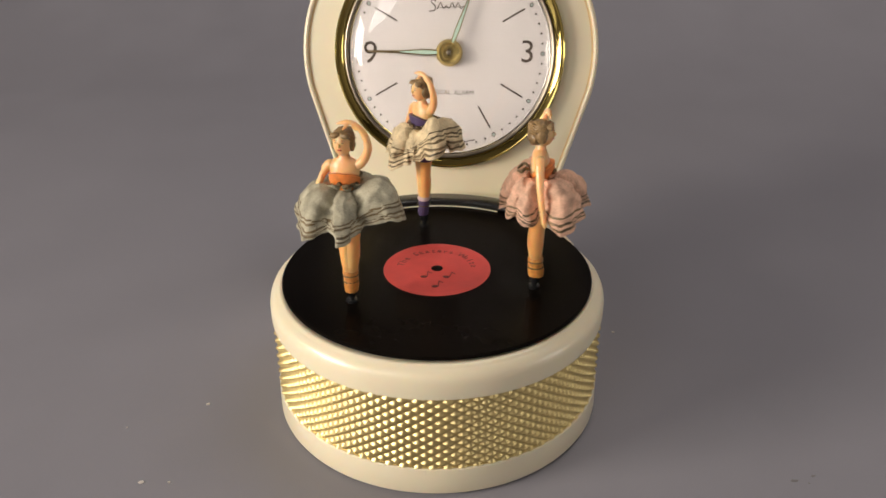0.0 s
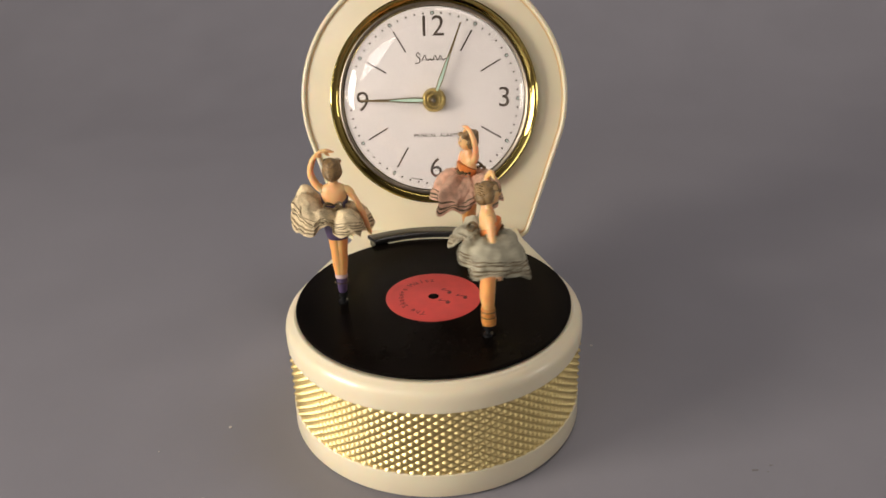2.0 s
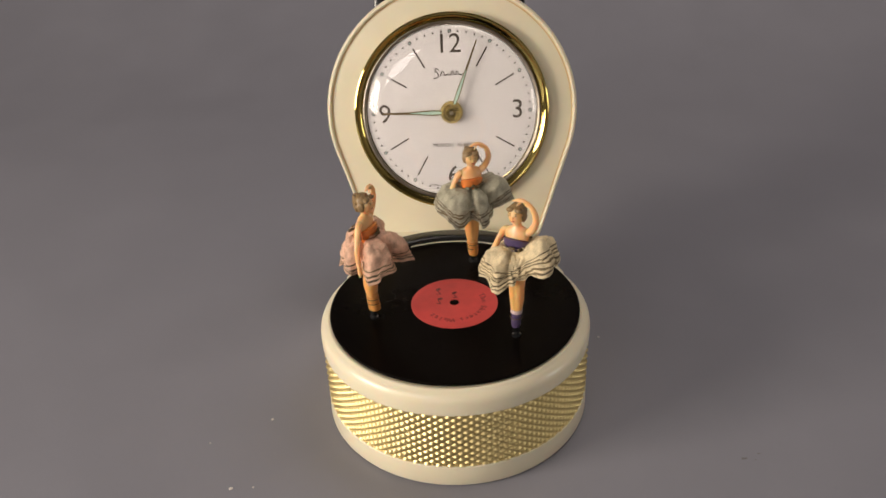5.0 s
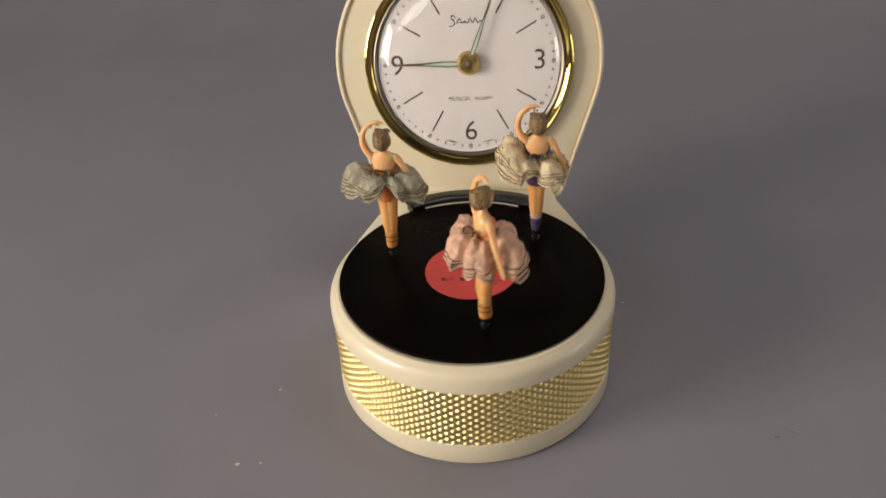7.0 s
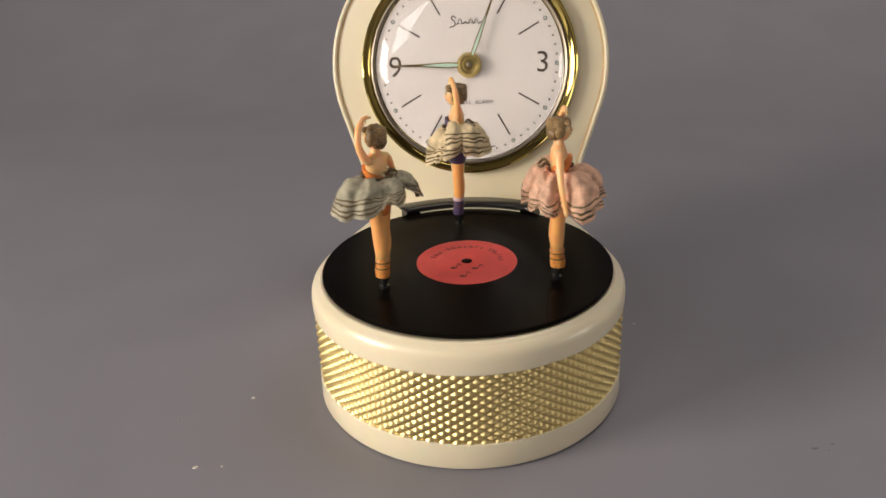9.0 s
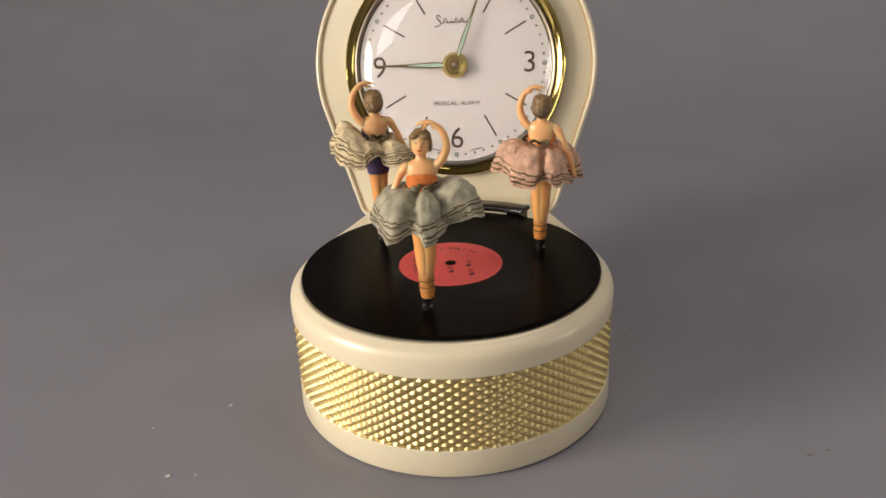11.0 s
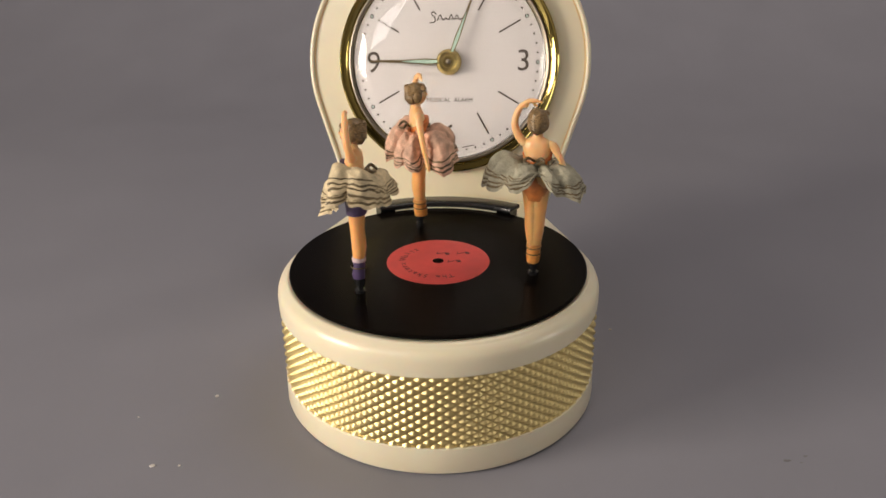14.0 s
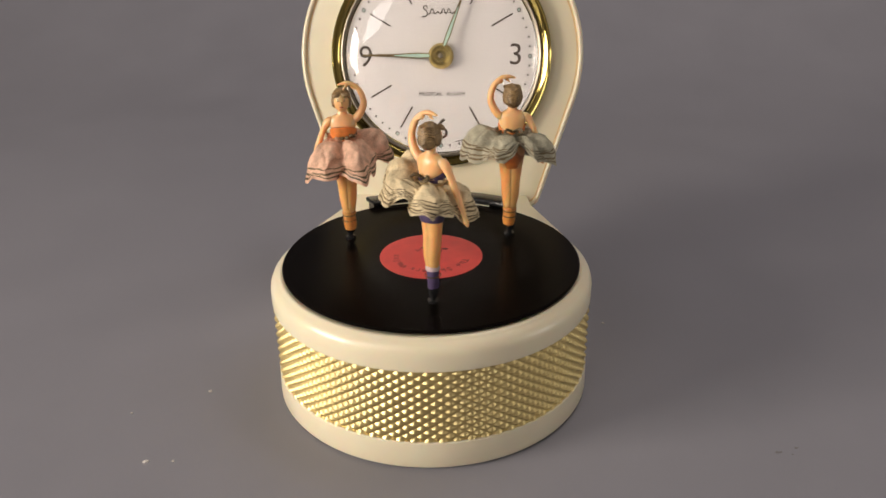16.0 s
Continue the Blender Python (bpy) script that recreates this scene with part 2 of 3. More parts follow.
def room():
    # the table and room are unseen; walls close the set and bounce light
    tagged(finish("table", box(-0.95, 0.95, -0.75, 1.32, -0.045, -0.004, 0.004), WOOD), "brown wooden table top under the paper sweep", "table", kind="structure")
    tagged(finish("floor", box(-1.16, 1.4, -1.3, 1.6, -0.85, -0.75), WALL, smooth=False), "plain floor of the room", "floor", kind="structure")
    tagged(finish("ceiling", box(-1.16, 1.4, -1.3, 1.6, 1.5, 1.6), CEILING, smooth=False), "unseen plain ceiling of the room, coloured dark for the bezel's reflection", "ceiling", kind="structure")
    tagged(finish("wall_north", box(-1.16, 1.3, 1.5, 1.6, -0.75, 1.5), WALL, smooth=False), "plain wall behind the paper sweep", "wall", kind="structure")
    tagged(finish("wall_east", wall_with_opening(1.3, 1.4, "y", -1.3, 1.6, -0.46, -0.10, 0.02, 0.38), WALL, smooth=False), "unseen plain wall with a small opening behind its lamp", "wall", kind="structure")
    tagged(finish("wall_south", wall_with_opening(-1.3, -1.2, "x", -1.16, 1.3, -1.10, -0.42, 0.64, 1.16), WALL, smooth=False), "unseen plain wall with a large opening behind the added fill light", "wall", kind="structure")
    tagged(finish("wall_west", wall_with_opening(-1.16, -1.06, "y", -1.2, 1.5, -0.76, -0.24, 0.14, 0.58), WALL, smooth=False), "unseen plain wall with a small opening behind its lamp", "wall", kind="structure")


def specks():
    rng = random.Random(4)
    bm = bmesh.new()
    spots = [(-0.0781, -0.0161, 0.0010), (0.0663, 0.0362, 0.0006), (-0.0867, -0.0540, 0.0010), (-0.0782, -0.0536, 0.0006), (-0.1011, -0.0296, 0.0004)]
    for x, y, r in spots:
        n = 7
        a0 = rng.random() * 6
        outline = [(x + r * rng.uniform(0.5, 1.1) * math.cos(a0 + 6.283 * k / n), y + 0.7 * r * rng.uniform(0.5, 1.1) * math.sin(a0 + 6.283 * k / n)) for k in range(n)]
        prism(outline, 0.0, 0.00035, 0, bm=bm)
    tagged(finish("dust_specks", bm, DUST, smooth=False), "pale specks of dust lying on the grey paper", "dust", kind="stuff")
    bm = bmesh.new()
    for x, y, r in [(0.1109, -0.0424, 0.0012), (0.1172, -0.0400, 0.0010), (0.1150, -0.0432, 0.0005)]:
        n = 8
        outline = [(x + r * rng.uniform(0.4, 1.2) * math.cos(6.283 * k / n), y + 0.6 * r * rng.uniform(0.4, 1.2) * math.sin(6.283 * k / n)) for k in range(n)]
        prism(outline, 0.0, 0.00012, 0, bm=bm)
    # a faint crease
    prism([(-0.1078, 0.0447), (-0.1075, 0.0447), (-0.1042, 0.0281), (-0.1001, 0.0076), (-0.1003, 0.0076), (-0.1045, 0.0281)], 0.0, 0.00003, 0, bm=bm, mi=1)
    tagged(finish("scuff_marks", bm, [STAIN, CREASE], smooth=False), "faint dark scuff marks and a crease on the grey paper", "mark", kind="stuff")


sweep()
room()
specks()

# ---- the musical clock ----
ZR = 0.0467          # top of the record
HUB = (0, 0.0766, 0.0989)
TILT = 14.47


def music_base():
    clock = thing("musical_alarm_clock", "cream plastic musical alarm clock with a gold knurled drum base", "clock")
    # plinth
    part("plinth", lathe([(0, 0.0008), (0.0534, 0.0004), (0.0543, 0.0006), (0.0547, 0.0013), (0.0545, 0.0096), (0.0539, 0.0102), (0, 0.0102)], 160), CREAM, clock, "cream plastic plinth ring")
    seam = box(-0.00007, 0.00007, -0.05462, -0.0540, 0.0020, 0.0095)
    for v in seam.verts:
        v.co.y += 0.0001 * max(0, v.co.z - 0.0020) / 0.0075
    part("mould_seam", seam, SEAM, clock, "fine mould seam in the plinth", smooth=False)
    part("under_disc", lathe([(0, 0.0), (0.0512, 0.0), (0.0518, 0.0008), (0, 0.0009)], 96), BLACK, clock, "black disc under the plinth")
    # knurled band
    cols, rows, per = 78, 17, 8
    n = cols * per
    m = rows * 6
    z0, z1, r0 = 0.0102, 0.0354, 0.0535
    verts, faces = [], []
    for j in range(m + 1):
        fz = j / m
        z = z0 + (z1 - z0) * fz
        for i in range(n):
            c, r = i / per, fz * rows
            u, v = (c + r / 2), (c - r / 2)
            h = min(abs(math.cos(math.pi * u)), abs(math.cos(math.pi * v)))
            rad = r0 + 0.0011 * h
            a = 2 * math.pi * i / n
            verts.append((rad * math.cos(a), rad * math.sin(a), z))
    for j in range(m):
        for i in range(n):
            k = (i + 1) % n
            faces.append((j * n + i, j * n + k, (j + 1) * n + k, (j + 1) * n + i))
    me = bpy.data.meshes.new("knurled_band")
    me.from_pydata(verts, [], faces)
    me.materials.append(GOLD)
    for p in me.polygons:
        p.use_smooth = True
    band = new("knurled_band", me)
    band.parent = clock
    band["label"] = "gold metal band with a diamond knurl"
    part("band_edge", lathe([(0.0520, 0.0098), (0.0541, 0.0098), (0.0541, 0.0104), (0.0532, 0.0107)], 160), GOLD, clock, "gold lower edge of the band")
    # rim
    part("rim", lathe([(0, 0.0350), (0.0541, 0.0350), (0.0546, 0.0354), (0.0547, 0.0362), (0.0547, 0.0400), (0.0545, 0.0413), (0.0540, 0.0425), (0.0532, 0.0434),
                       (0.0524, 0.0440), (0.0519, 0.0443), (0.0516, 0.0447), (0.0510, 0.0449), (0.0500, 0.0449), (0.0486, 0.0443), (0, 0.0443)], 192), CREAM, clock, "cream plastic rim round the record")
    # platform that carries the hinge
    out = [(-0.0472, 0.0260), (-0.0371, 0.0540), (-0.0357, 0.0640), (-0.0320, 0.0715), (0.0320, 0.0715), (0.0357, 0.0640), (0.0371, 0.0540), (0.0472, 0.0260), (0.03, 0.0), (-0.03, 0.0)]
    part("hinge_block", prism(out, 0.0110, 0.0443, 0.0012), CREAM, clock, "cream plastic block carrying the upright dial panel")
    # black hinge bar that overhangs the record's edge, on a foot behind the record
    def bow(r0, r1, half):
        turn = [radians(90 - half + 2 * half * k / 24) for k in range(25)]
        return [(r0 * math.cos(a), r0 * math.sin(a)) for a in turn] + [(r1 * math.cos(a), r1 * math.sin(a)) for a in reversed(turn)]
    bm = prism(bow(0.0489, 0.0562, 31), ZR + 0.0004, ZR + 0.0026, 0.0008)
    prism(bow(0.0509, 0.0560, 30), 0.0440, ZR + 0.0008, bm=bm)
    part("hinge_bar", bm, BLACK, clock, "glossy black curved hinge bar")
    # pale strip added for the highlight line along the bar's lower edge
    part("bar_glint", prism(bow(0.0484, 0.0490, 24), ZR + 0.0003, ZR + 0.0006), CREAM, clock, "thin cream strip before the hinge bar, standing in for its edge highlight")
    return clock


def panel_outline(r, drop, corner):
    pts = []
    a0 = radians(-15.5)
    for k in range(61):
        a = a0 + (math.pi - 2 * a0) * k / 60
        pts.append((r * math.cos(a), r * math.sin(a)))
    k = math.tan(radians(15.5))
    xb = -pts[0][0] + k * (pts[0][1] + drop)
    # left foot, then right foot, with rounded corners
    def arc(cx, cy, a_from, a_to):
        return [(cx + corner * math.cos(radians(a_from + (a_to - a_from) * i / 6)), cy + corner * math.sin(radians(a_from + (a_to - a_from) * i / 6))) for i in range(7)]
    pts += arc(xb + corner * 1.2, -drop + corner, 200, 270)
    pts += arc(-xb - corner * 1.2, -drop + corner, 270, 340)
    return pts


def dial_head(clock):
    frame_m = Matrix.Translation(HUB) @ pose(0, 0, 0, 90 - TILT, 0, 0)
    # in the head's own space: x right, y up the panel, z out of the dial
    body = part("panel", prism(panel_outline(0.0570, 0.0610, 0.0055), -0.0120, -0.0008, 0.0014, 4), CREAM, clock, "cream plastic teardrop dial panel")
    body.matrix_local = frame_m
    # raised bead along the panel's edge
    bm = bmesh.new()
    o = panel_outline(0.0566, 0.0606, 0.0053)
    i = panel_outline(0.0546, 0.0588, 0.0045)
    n = len(o)
    lv = []
    for f, z in ((0, -0.002), (0.0, -0.0006), (0.18, 0.0001), (0.5, 0.0003), (0.82, 0.0), (1.0, -0.002)):
        lv.append([bm.verts.new((a[0] + (b[0] - a[0]) * f, a[1] + (b[1] - a[1]) * f, z)) for a, b in zip(o, i)])
    for p, q in zip(lv, lv[1:]):
        for k in range(n):
            bm.faces.new((p[k], p[(k + 1) % n], q[(k + 1) % n], q[k]))
    part("edge_bead", bm, CREAM, body)
    o, i = panel_outline(0.0547, 0.0589, 0.0045), panel_outline(0.0541, 0.0584, 0.0043)
    bm = bmesh.new()
    lv = [[bm.verts.new((*p, z)) for p in ring] for ring, z in ((o, -0.0020), (o, -0.00065), (i, -0.00065), (i, -0.0020))]
    for p, q in zip(lv, lv[1:]):
        for k in range(len(o)):
            bm.faces.new((p[k], p[(k + 1) % len(o)], q[(k + 1) % len(o)], q[k]))
    part("edge_groove", bm, GROOVE, body, "yellowed line inside the raised edge")
    # black movement case behind
    part("movement_case", box(-0.0345, 0.0345, -0.050, 0.0535, -0.034, -0.0121, 0.003), BLACK, body, "black plastic movement case behind the panel")
    # bezel
    part("bezel", lathe([(0.0388, -0.0015), (0.0440, -0.0015), (0.0440, 0.0019), (0.0438, 0.0026), (0.0433, 0.0029), (0.0427, 0.0027), (0.0403, 0.0013), (0.0400, 0.0006), (0.0388, 0.0004)], 144), BRASS, body, "polished brass bezel ring")
    part("inner_ring", lathe([(0.0380, -0.0002), (0.0402, -0.0002), (0.0402, 0.0015), (0.0397, 0.0017), (0.0390, 0.0013), (0.0388, 0.0006)], 128), STEEL, body, "dull steel inner ring")
    dial = part("dial", lathe([(0, -0.0012), (0.0386, -0.0012), (0.0386, 0.0), (0, 0.0)], 128), DIAL, body, "white enamel dial")
    up = 0.00006
    # hour bars, dots and rings
    for h in (1, 2, 4, 5, 7, 8, 10, 11):
        a = radians(90 - 30 * h)
        bm = box(0.0231, 0.0327, -0.00034, 0.00034, 0.0, up, 0)
        part("hour_bar", bm, INK, dial, smooth=False).matrix_local = pose(0, 0, 0, 0, 0, math.degrees(a))
    for k in range(60):
        a = 2 * math.pi * k / 60
        c = (0.0355 * math.cos(a), 0.0355 * math.sin(a))
        if k % 5:
            bm = lathe([(0, 0), (0.00044, 0), (0.00044, up), (0, up)], 10)
            part("minute_dot", bm, INK, dial, smooth=False).matrix_local = pose(*c, 0)
        else:
            bm = lathe([(0.00052, 0), (0.00086, 0), (0.00086, up), (0.00052, up)], 20)
            lathe([(0, 0), (0.0005, 0), (0.0005, up * 1.5), (0, up * 1.5)], 16, bm, mi=1)
            part("hour_ring", bm, [INK, LUME_DOT], dial, smooth=False).matrix_local = pose(*c, 0)
    for text, x, y, s in (("12", -0.0006, 0.0299, 0.0118), ("3", 0.0298, 0.0003, 0.0118), ("6", 0.0003, -0.0292, 0.0118), ("9", -0.0303, -0.0006, 0.0118)):
        words("numeral", text, s, INK, pose(x, y, up / 2), dial, up / 2)
    words("lettering", "MUSICAL  ALARM", 0.0024, INK, pose(0.0004, -0.0150, up / 2), dial, up / 2)
    # maker's mark as a plain scribble
    bm = bmesh.new()
    tube(bm, [(-0.0052, 0.0186, 0), (-0.0062, 0.0196, 0), (-0.0070, 0.0186, 0), (-0.0056, 0.0172, 0), (-0.0058, 0.0156, 0), (-0.0078, 0.0152, 0)], [0.00024] * 6, 6)
    zig = [(-0.0048, 0.0164, 0)]
    for k in range(11):
        zig.append((-0.0046 + 0.0011 * k, (0.0172 if k % 2 else 0.0163) + (0.0012 if k in (1, 5, 7) else 0), 0))
    tube(bm, zig, [0.0002] * len(zig), 6)
    tube(bm, [(-0.0046, 0.0166, 0), (0.001, 0.0168, 0), (0.0066, 0.0170, 0)], [0.0001] * 3, 6)
    part("maker_mark", bm, INK, dial)
    # small print near the dial's foot
    for x, y, a in ((-0.0080, -0.0352 + 0.0018, -12), (0.0080, -0.0352 + 0.0018, 12)):
        part("small_print", box(-0.0024, 0.0024, -0.00018, 0.00018, 0, up), INK, dial, smooth=False).matrix_local = pose(x, y, 0, 0, 0, a)

    def hand(name, length, wide, z, angle, tail):
        bm = prism([(-wide * 0.5, -tail), (wide * 0.5, -tail), (wide, length * 0.28), (wide * 0.48, length * 0.62), (wide * 0.26, length), (-wide * 0.26, length), (-wide * 0.48, length * 0.62), (-wide, length * 0.28)], z, z + 0.0003, 0)
        ob = part(name, bm, HAND_METAL, dial, "thin brass hand, darkened for a dim reflection, with pale green lume", smooth=False)
        ob.matrix_local = pose(0, 0, 0, 0, 0, -angle)
        part("lume_strip", prism([(-wide * 0.34, length * 0.10), (wide * 0.34, length * 0.10), (wide * 0.62, length * 0.28), (wide * 0.14, length * 0.6), (-wide * 0.14, length * 0.6), (-wide * 0.62, length * 0.28)], z + 0.0003, z + 0.00045, 0), LUME, ob, "pale green lume", smooth=False)

    hand("hour_hand", 0.0312, 0.00125, 0.0018, -89.6, 0.002)
    hand("minute_hand", 0.0335, 0.00105, 0.0030, 20.5, 0.002)
    hub = part("hub", lathe([(0, 0.0), (0.0050, 0.0), (0.0052, 0.0006), (0.0050, 0.0014), (0.0040, 0.0036), (0.0036, 0.0039), (0.0031, 0.0038), (0, 0.0034)], 24), BRASS_OLD, dial, "worn brass hub at the dial centre")
    part("collar", lathe([(0.0016, 0.0035), (0.0026, 0.0035), (0.0027, 0.0042), (0.0024, 0.0046), (0.0018, 0.0046), (0.0016, 0.0042)], 32), BRASS_OLD, hub, "small brass collar")
    part("arbor", lathe([(0, 0.0034), (0.0010, 0.0034), (0.0010, 0.0045), (0.0006, 0.0049), (0, 0.0050)], 20), STEEL, hub, "steel arbor end")
    # domed glass
    prof = [(0.0387, 0.0008)]
    for k in range(1, 13):
        r = 0.0387 * (1 - (k / 12) ** 1.6)
        prof.append((r, 0.0008 + 0.0050 * (1 - (r / 0.0387) ** 7.0)))
    prof += [(r, z - 0.0009) for r, z in reversed(prof[1:])] + [(0.0380, 0.0002)]
    glass = part("dial_glass", lathe(prof, 96), GLASS, body, "clear domed dial glass")
    glass.visible_shadow = False
    return body


def record():
    rec = thing("record", "small black vinyl record with a red paper label, on the drum", "record", m=pose(0, 0, 0))
    prof = [(0, ZR - 0.0016), (0.0490, ZR - 0.0016), (0.0504, ZR - 0.0010), (0.0504, ZR - 0.0004), (0.0500, ZR)]
    r = 0.0498
    k = 0
    while r > 0.0190:
        prof.append((r, ZR - 0.00003 if k % 2 else ZR))
        r -= 0.0004
        k += 1
    prof += [(0.0184, ZR), (0, ZR)]
    part("disc", lathe(prof, 160), VINYL, rec, "black vinyl disc")
    lab = part("label", lathe([(0.0012, ZR - 0.0002), (0.0176, ZR - 0.0002), (0.0176, ZR + 0.0001), (0.0012, ZR + 0.0001)], 96), RED, rec, "red paper label with dark print")
    part("spindle", lathe([(0, ZR), (0.0019, ZR), (0.0019, ZR + 0.0002), (0.0016, ZR + 0.0003), (0, ZR + 0.0003)], 32), VINYL, rec, "black spindle")
    up = ZR + 0.00013
    text = "The Skaters Waltz"
    for i, ch in enumerate(text):
        if ch == " ":
            continue
        a = 80 - 160 * i / (len(text) - 1)
        rad = 0.0122
        words("letter", ch, 0.0033, LABEL_INK, pose(rad * math.sin(radians(-a)), rad * math.cos(radians(a)), up, 0, 0, a), lab, 0.00003)
    for x, y, a in ((-0.0036, -0.0058, 0), (0.0036, -0.0056, -12), (0.0004, -0.0118, 0)):
        bm = bmesh.new()
        n = 12
        prism([(0.0011 * math.cos(6.283 * k / n) - 0.0003, 0.0008 * math.sin(6.283 * k / n)) for k in range(n)], 0, 0.00004, bm=bm)
        box(0.0006, 0.0009, 0.0, 0.0036, 0, 0.00004, bm=bm)
        prism([(0.0006, 0.0036), (0.0009, 0.0036), (0.0021, 0.0027), (0.0022, 0.0022), (0.0017, 0.0026), (0.0009, 0.0030)], 0, 0.00004, bm=bm)
        part("music_note", bm, LABEL_INK, lab, smooth=False).matrix_local = pose(x, y, up, 0, 0, a)
    return rec


def dancer(tone, label, skirt_seed, legwear, hem, tall):
    """One doll: 0 at the record, facing -y, her left at +x; a single mesh.
    hem: round the skirt, degrees, reach, height of the hem and of its billow above the waist, in millimetres."""
    bm = bmesh.new()
    SK, LEG, HR, BOD, CL, BR, BK, SOCK, CUFF, LIPS, BROW = range(11)
    mats = [SKIN, SKIN_LEG, HAIR, PURPLE if tone == "ivory" else ORANGE, CLOTH[tone], BRAID, BLACK, PURPLE if tone == "ivory" else BOOT, PALE if tone == "ivory" else SKIN_LEG, LIP_PAINT, EYE_PAINT]
    # pin and shoes
    loft(bm, [((0, 0, 0.0), 0.0019, 0.0019), ((0, 0, 0.0008), 0.0019, 0.0019), ((0, 0, 0.0010), 0.0010, 0.0010), ((0, 0, 0.0024), 0.0010, 0.0010), ((0, 0, 0.0030), 0.0017, 0.0017), ((0, -0.0002, 0.0052), 0.0016, 0.0020)], 12, BK)
    loft(bm, [((0, -0.0002, 0.0048), 0.0015, 0.0019), ((0, -0.0004, 0.0064), 0.0018, 0.0021), ((0, 0, 0.0092), 0.0019, 0.0019), ((0, 0, 0.0118), 0.0020, 0.0020)], 12, SOCK if legwear else LEG)
    loft(bm, [((0, 0, 0.0116), 0.0023, 0.0022), ((0, 0, 0.0124), 0.0024, 0.0023), ((0, 0, 0.0132), 0.0022, 0.0021)], 12, CUFF)
    if not legwear:
        loft(bm, [((0.0002, -0.0004, 0.0046), 0.0021, 0.0025), ((0.0002, -0.0003, 0.0070), 0.0024, 0.0027), ((0, 0, 0.0100), 0.0023, 0.0024), ((0, 0, 0.0112), 0.0026, 0.0026), ((0, 0, 0.0118), 0.0024, 0.0024)], 12, SOCK)
    # legs side by side
    w = 1.04 if legwear else 1.2
    for s in (-1, 1):
        k = 0.0007 * s * w
        rows = [(0.5, 0, 0.0116, 0.0016, 0.0017), (0.7, 0.0003, 0.0165, 0.0021, 0.0022), (0.9, 0.0002, 0.0200, 0.0022, 0.0022), (1, 0, 0.0225, 0.0022, 0.0021),
                (1.3, 0, 0.0290, 0.0026, 0.0025), (1.5, 0, 0.0345, 0.0028, 0.0028), (1.4, 0, 0.0375, 0.0027, 0.0027)]
        loft(bm, [((k * f, y, z), rx * w, ry * w) for f, y, z, rx, ry in rows], 12, LEG)
    # pants and bodice
    loft(bm, [((0, 0, 0.0286), 0.0039, 0.0032), ((0, 0.0003, 0.0330), 0.0044, 0.0036), ((0, 0, 0.0370), 0.0040, 0.0032), ((0, 0, 0.0395), 0.0030, 0.0026)], 16, BOD)
    loft(bm, [((0, 0, 0.0385), 0.0032, 0.0027), ((0, -0.0003, 0.0412), 0.0036, 0.0030), ((0, -0.0006, 0.0430), 0.0039, 0.0033), ((0, -0.0005, 0.0448), 0.0041, 0.0033), ((0, -0.0003, 0.0452), 0.0036, 0.0027)], 16, BOD, lean=0.55)
    loft(bm, [((0, 0.0002, 0.0428), 0.0034, 0.0027), ((0, 0.0000, 0.0446), 0.0036, 0.0026), ((0, 0.0001, 0.0468), 0.0040, 0.0025), ((0, 0.0002, 0.0486), 0.0042, 0.0022), ((0, 0.0002, 0.0498), 0.0030, 0.0018), ((0, 0.0001, 0.0506), 0.0015, 0.0014), ((0, 0, 0.0530), 0.0013, 0.0013)], 16, SK)
    # head and hair
    ball(bm, (0, -0.0006, 0.0557), 0.0027, 0.0031, 0.0042, SK)
    ball(bm, (0, 0.0005, 0.0574), 0.0031, 0.0033, 0.0032, HR, 22, 14, 0.14)
    ball(bm, (0, 0.0016, 0.0547), 0.0028, 0.0025, 0.0030, HR, 18, 12, 0.15)
    for s in (-1, 1):
        ball(bm, (0.0025 * s, 0.0001, 0.0554), 0.0009, 0.0017, 0.0025, HR, 12, 9, 0.15)
        ball(bm, (0.0015 * s, -0.0022, 0.0586), 0.0017, 0.0012, 0.0010, HR, 10, 8, 0.3)
    for side in (-1, 1):
        ball(bm, (0.0010 * side, -0.0035, 0.0566), 0.0004, 0.0002, 0.0002, BROW, 8, 6)
        ball(bm, (0.0011 * side, -0.0034, 0.0573), 0.0005, 0.0002, 0.0001, BROW, 8, 6)
    ball(bm, (0, -0.0037, 0.0556), 0.0004, 0.0005, 0.0007, SK, 8, 6)
    ball(bm, (0, -0.0034, 0.0541), 0.0007, 0.0003, 0.00028, LIPS, 8, 6)
    # waves combed into the hair
    for k in range(7):
        z = 0.0542 + 0.0008 * k
        w = 0.0030 - 0.0003 * abs(k - 3)
        tube(bm, [(-w, 0.0016, z), (-0.5 * w, 0.0034, z + 0.0004), (0, 0.0039, z - 0.0002), (0.5 * w, 0.0034, z + 0.0004), (w, 0.0016, z)], [0.0003, 0.0005, 0.0005, 0.0005, 0.0003], 6, HR)
    # arms: her left curves over the head, her right hangs on the skirt
    tube(bm, [(0.0022, 0.0003, 0.0474), (0.0036, 0.0002, 0.0484), (0.0053, 0.0000, 0.0508), (0.0064, -0.0004, 0.0546), (0.0056, -0.0008, 0.0589), (0.0036, -0.0012, 0.0617), (0.0015, -0.0014, 0.0623), (-0.0008, -0.0016, 0.0617)],
         [0.0010, 0.0014, 0.0012, 0.0010, 0.0009, 0.0007, 0.0008, 0.0003], 10, SK)
    tube(bm, [(0.0022, -0.0013, 0.0619), (0.0014, -0.0020, 0.0612), (0.0008, -0.0024, 0.0606)], [0.0004, 0.0004, 0.0002], 6, SK)
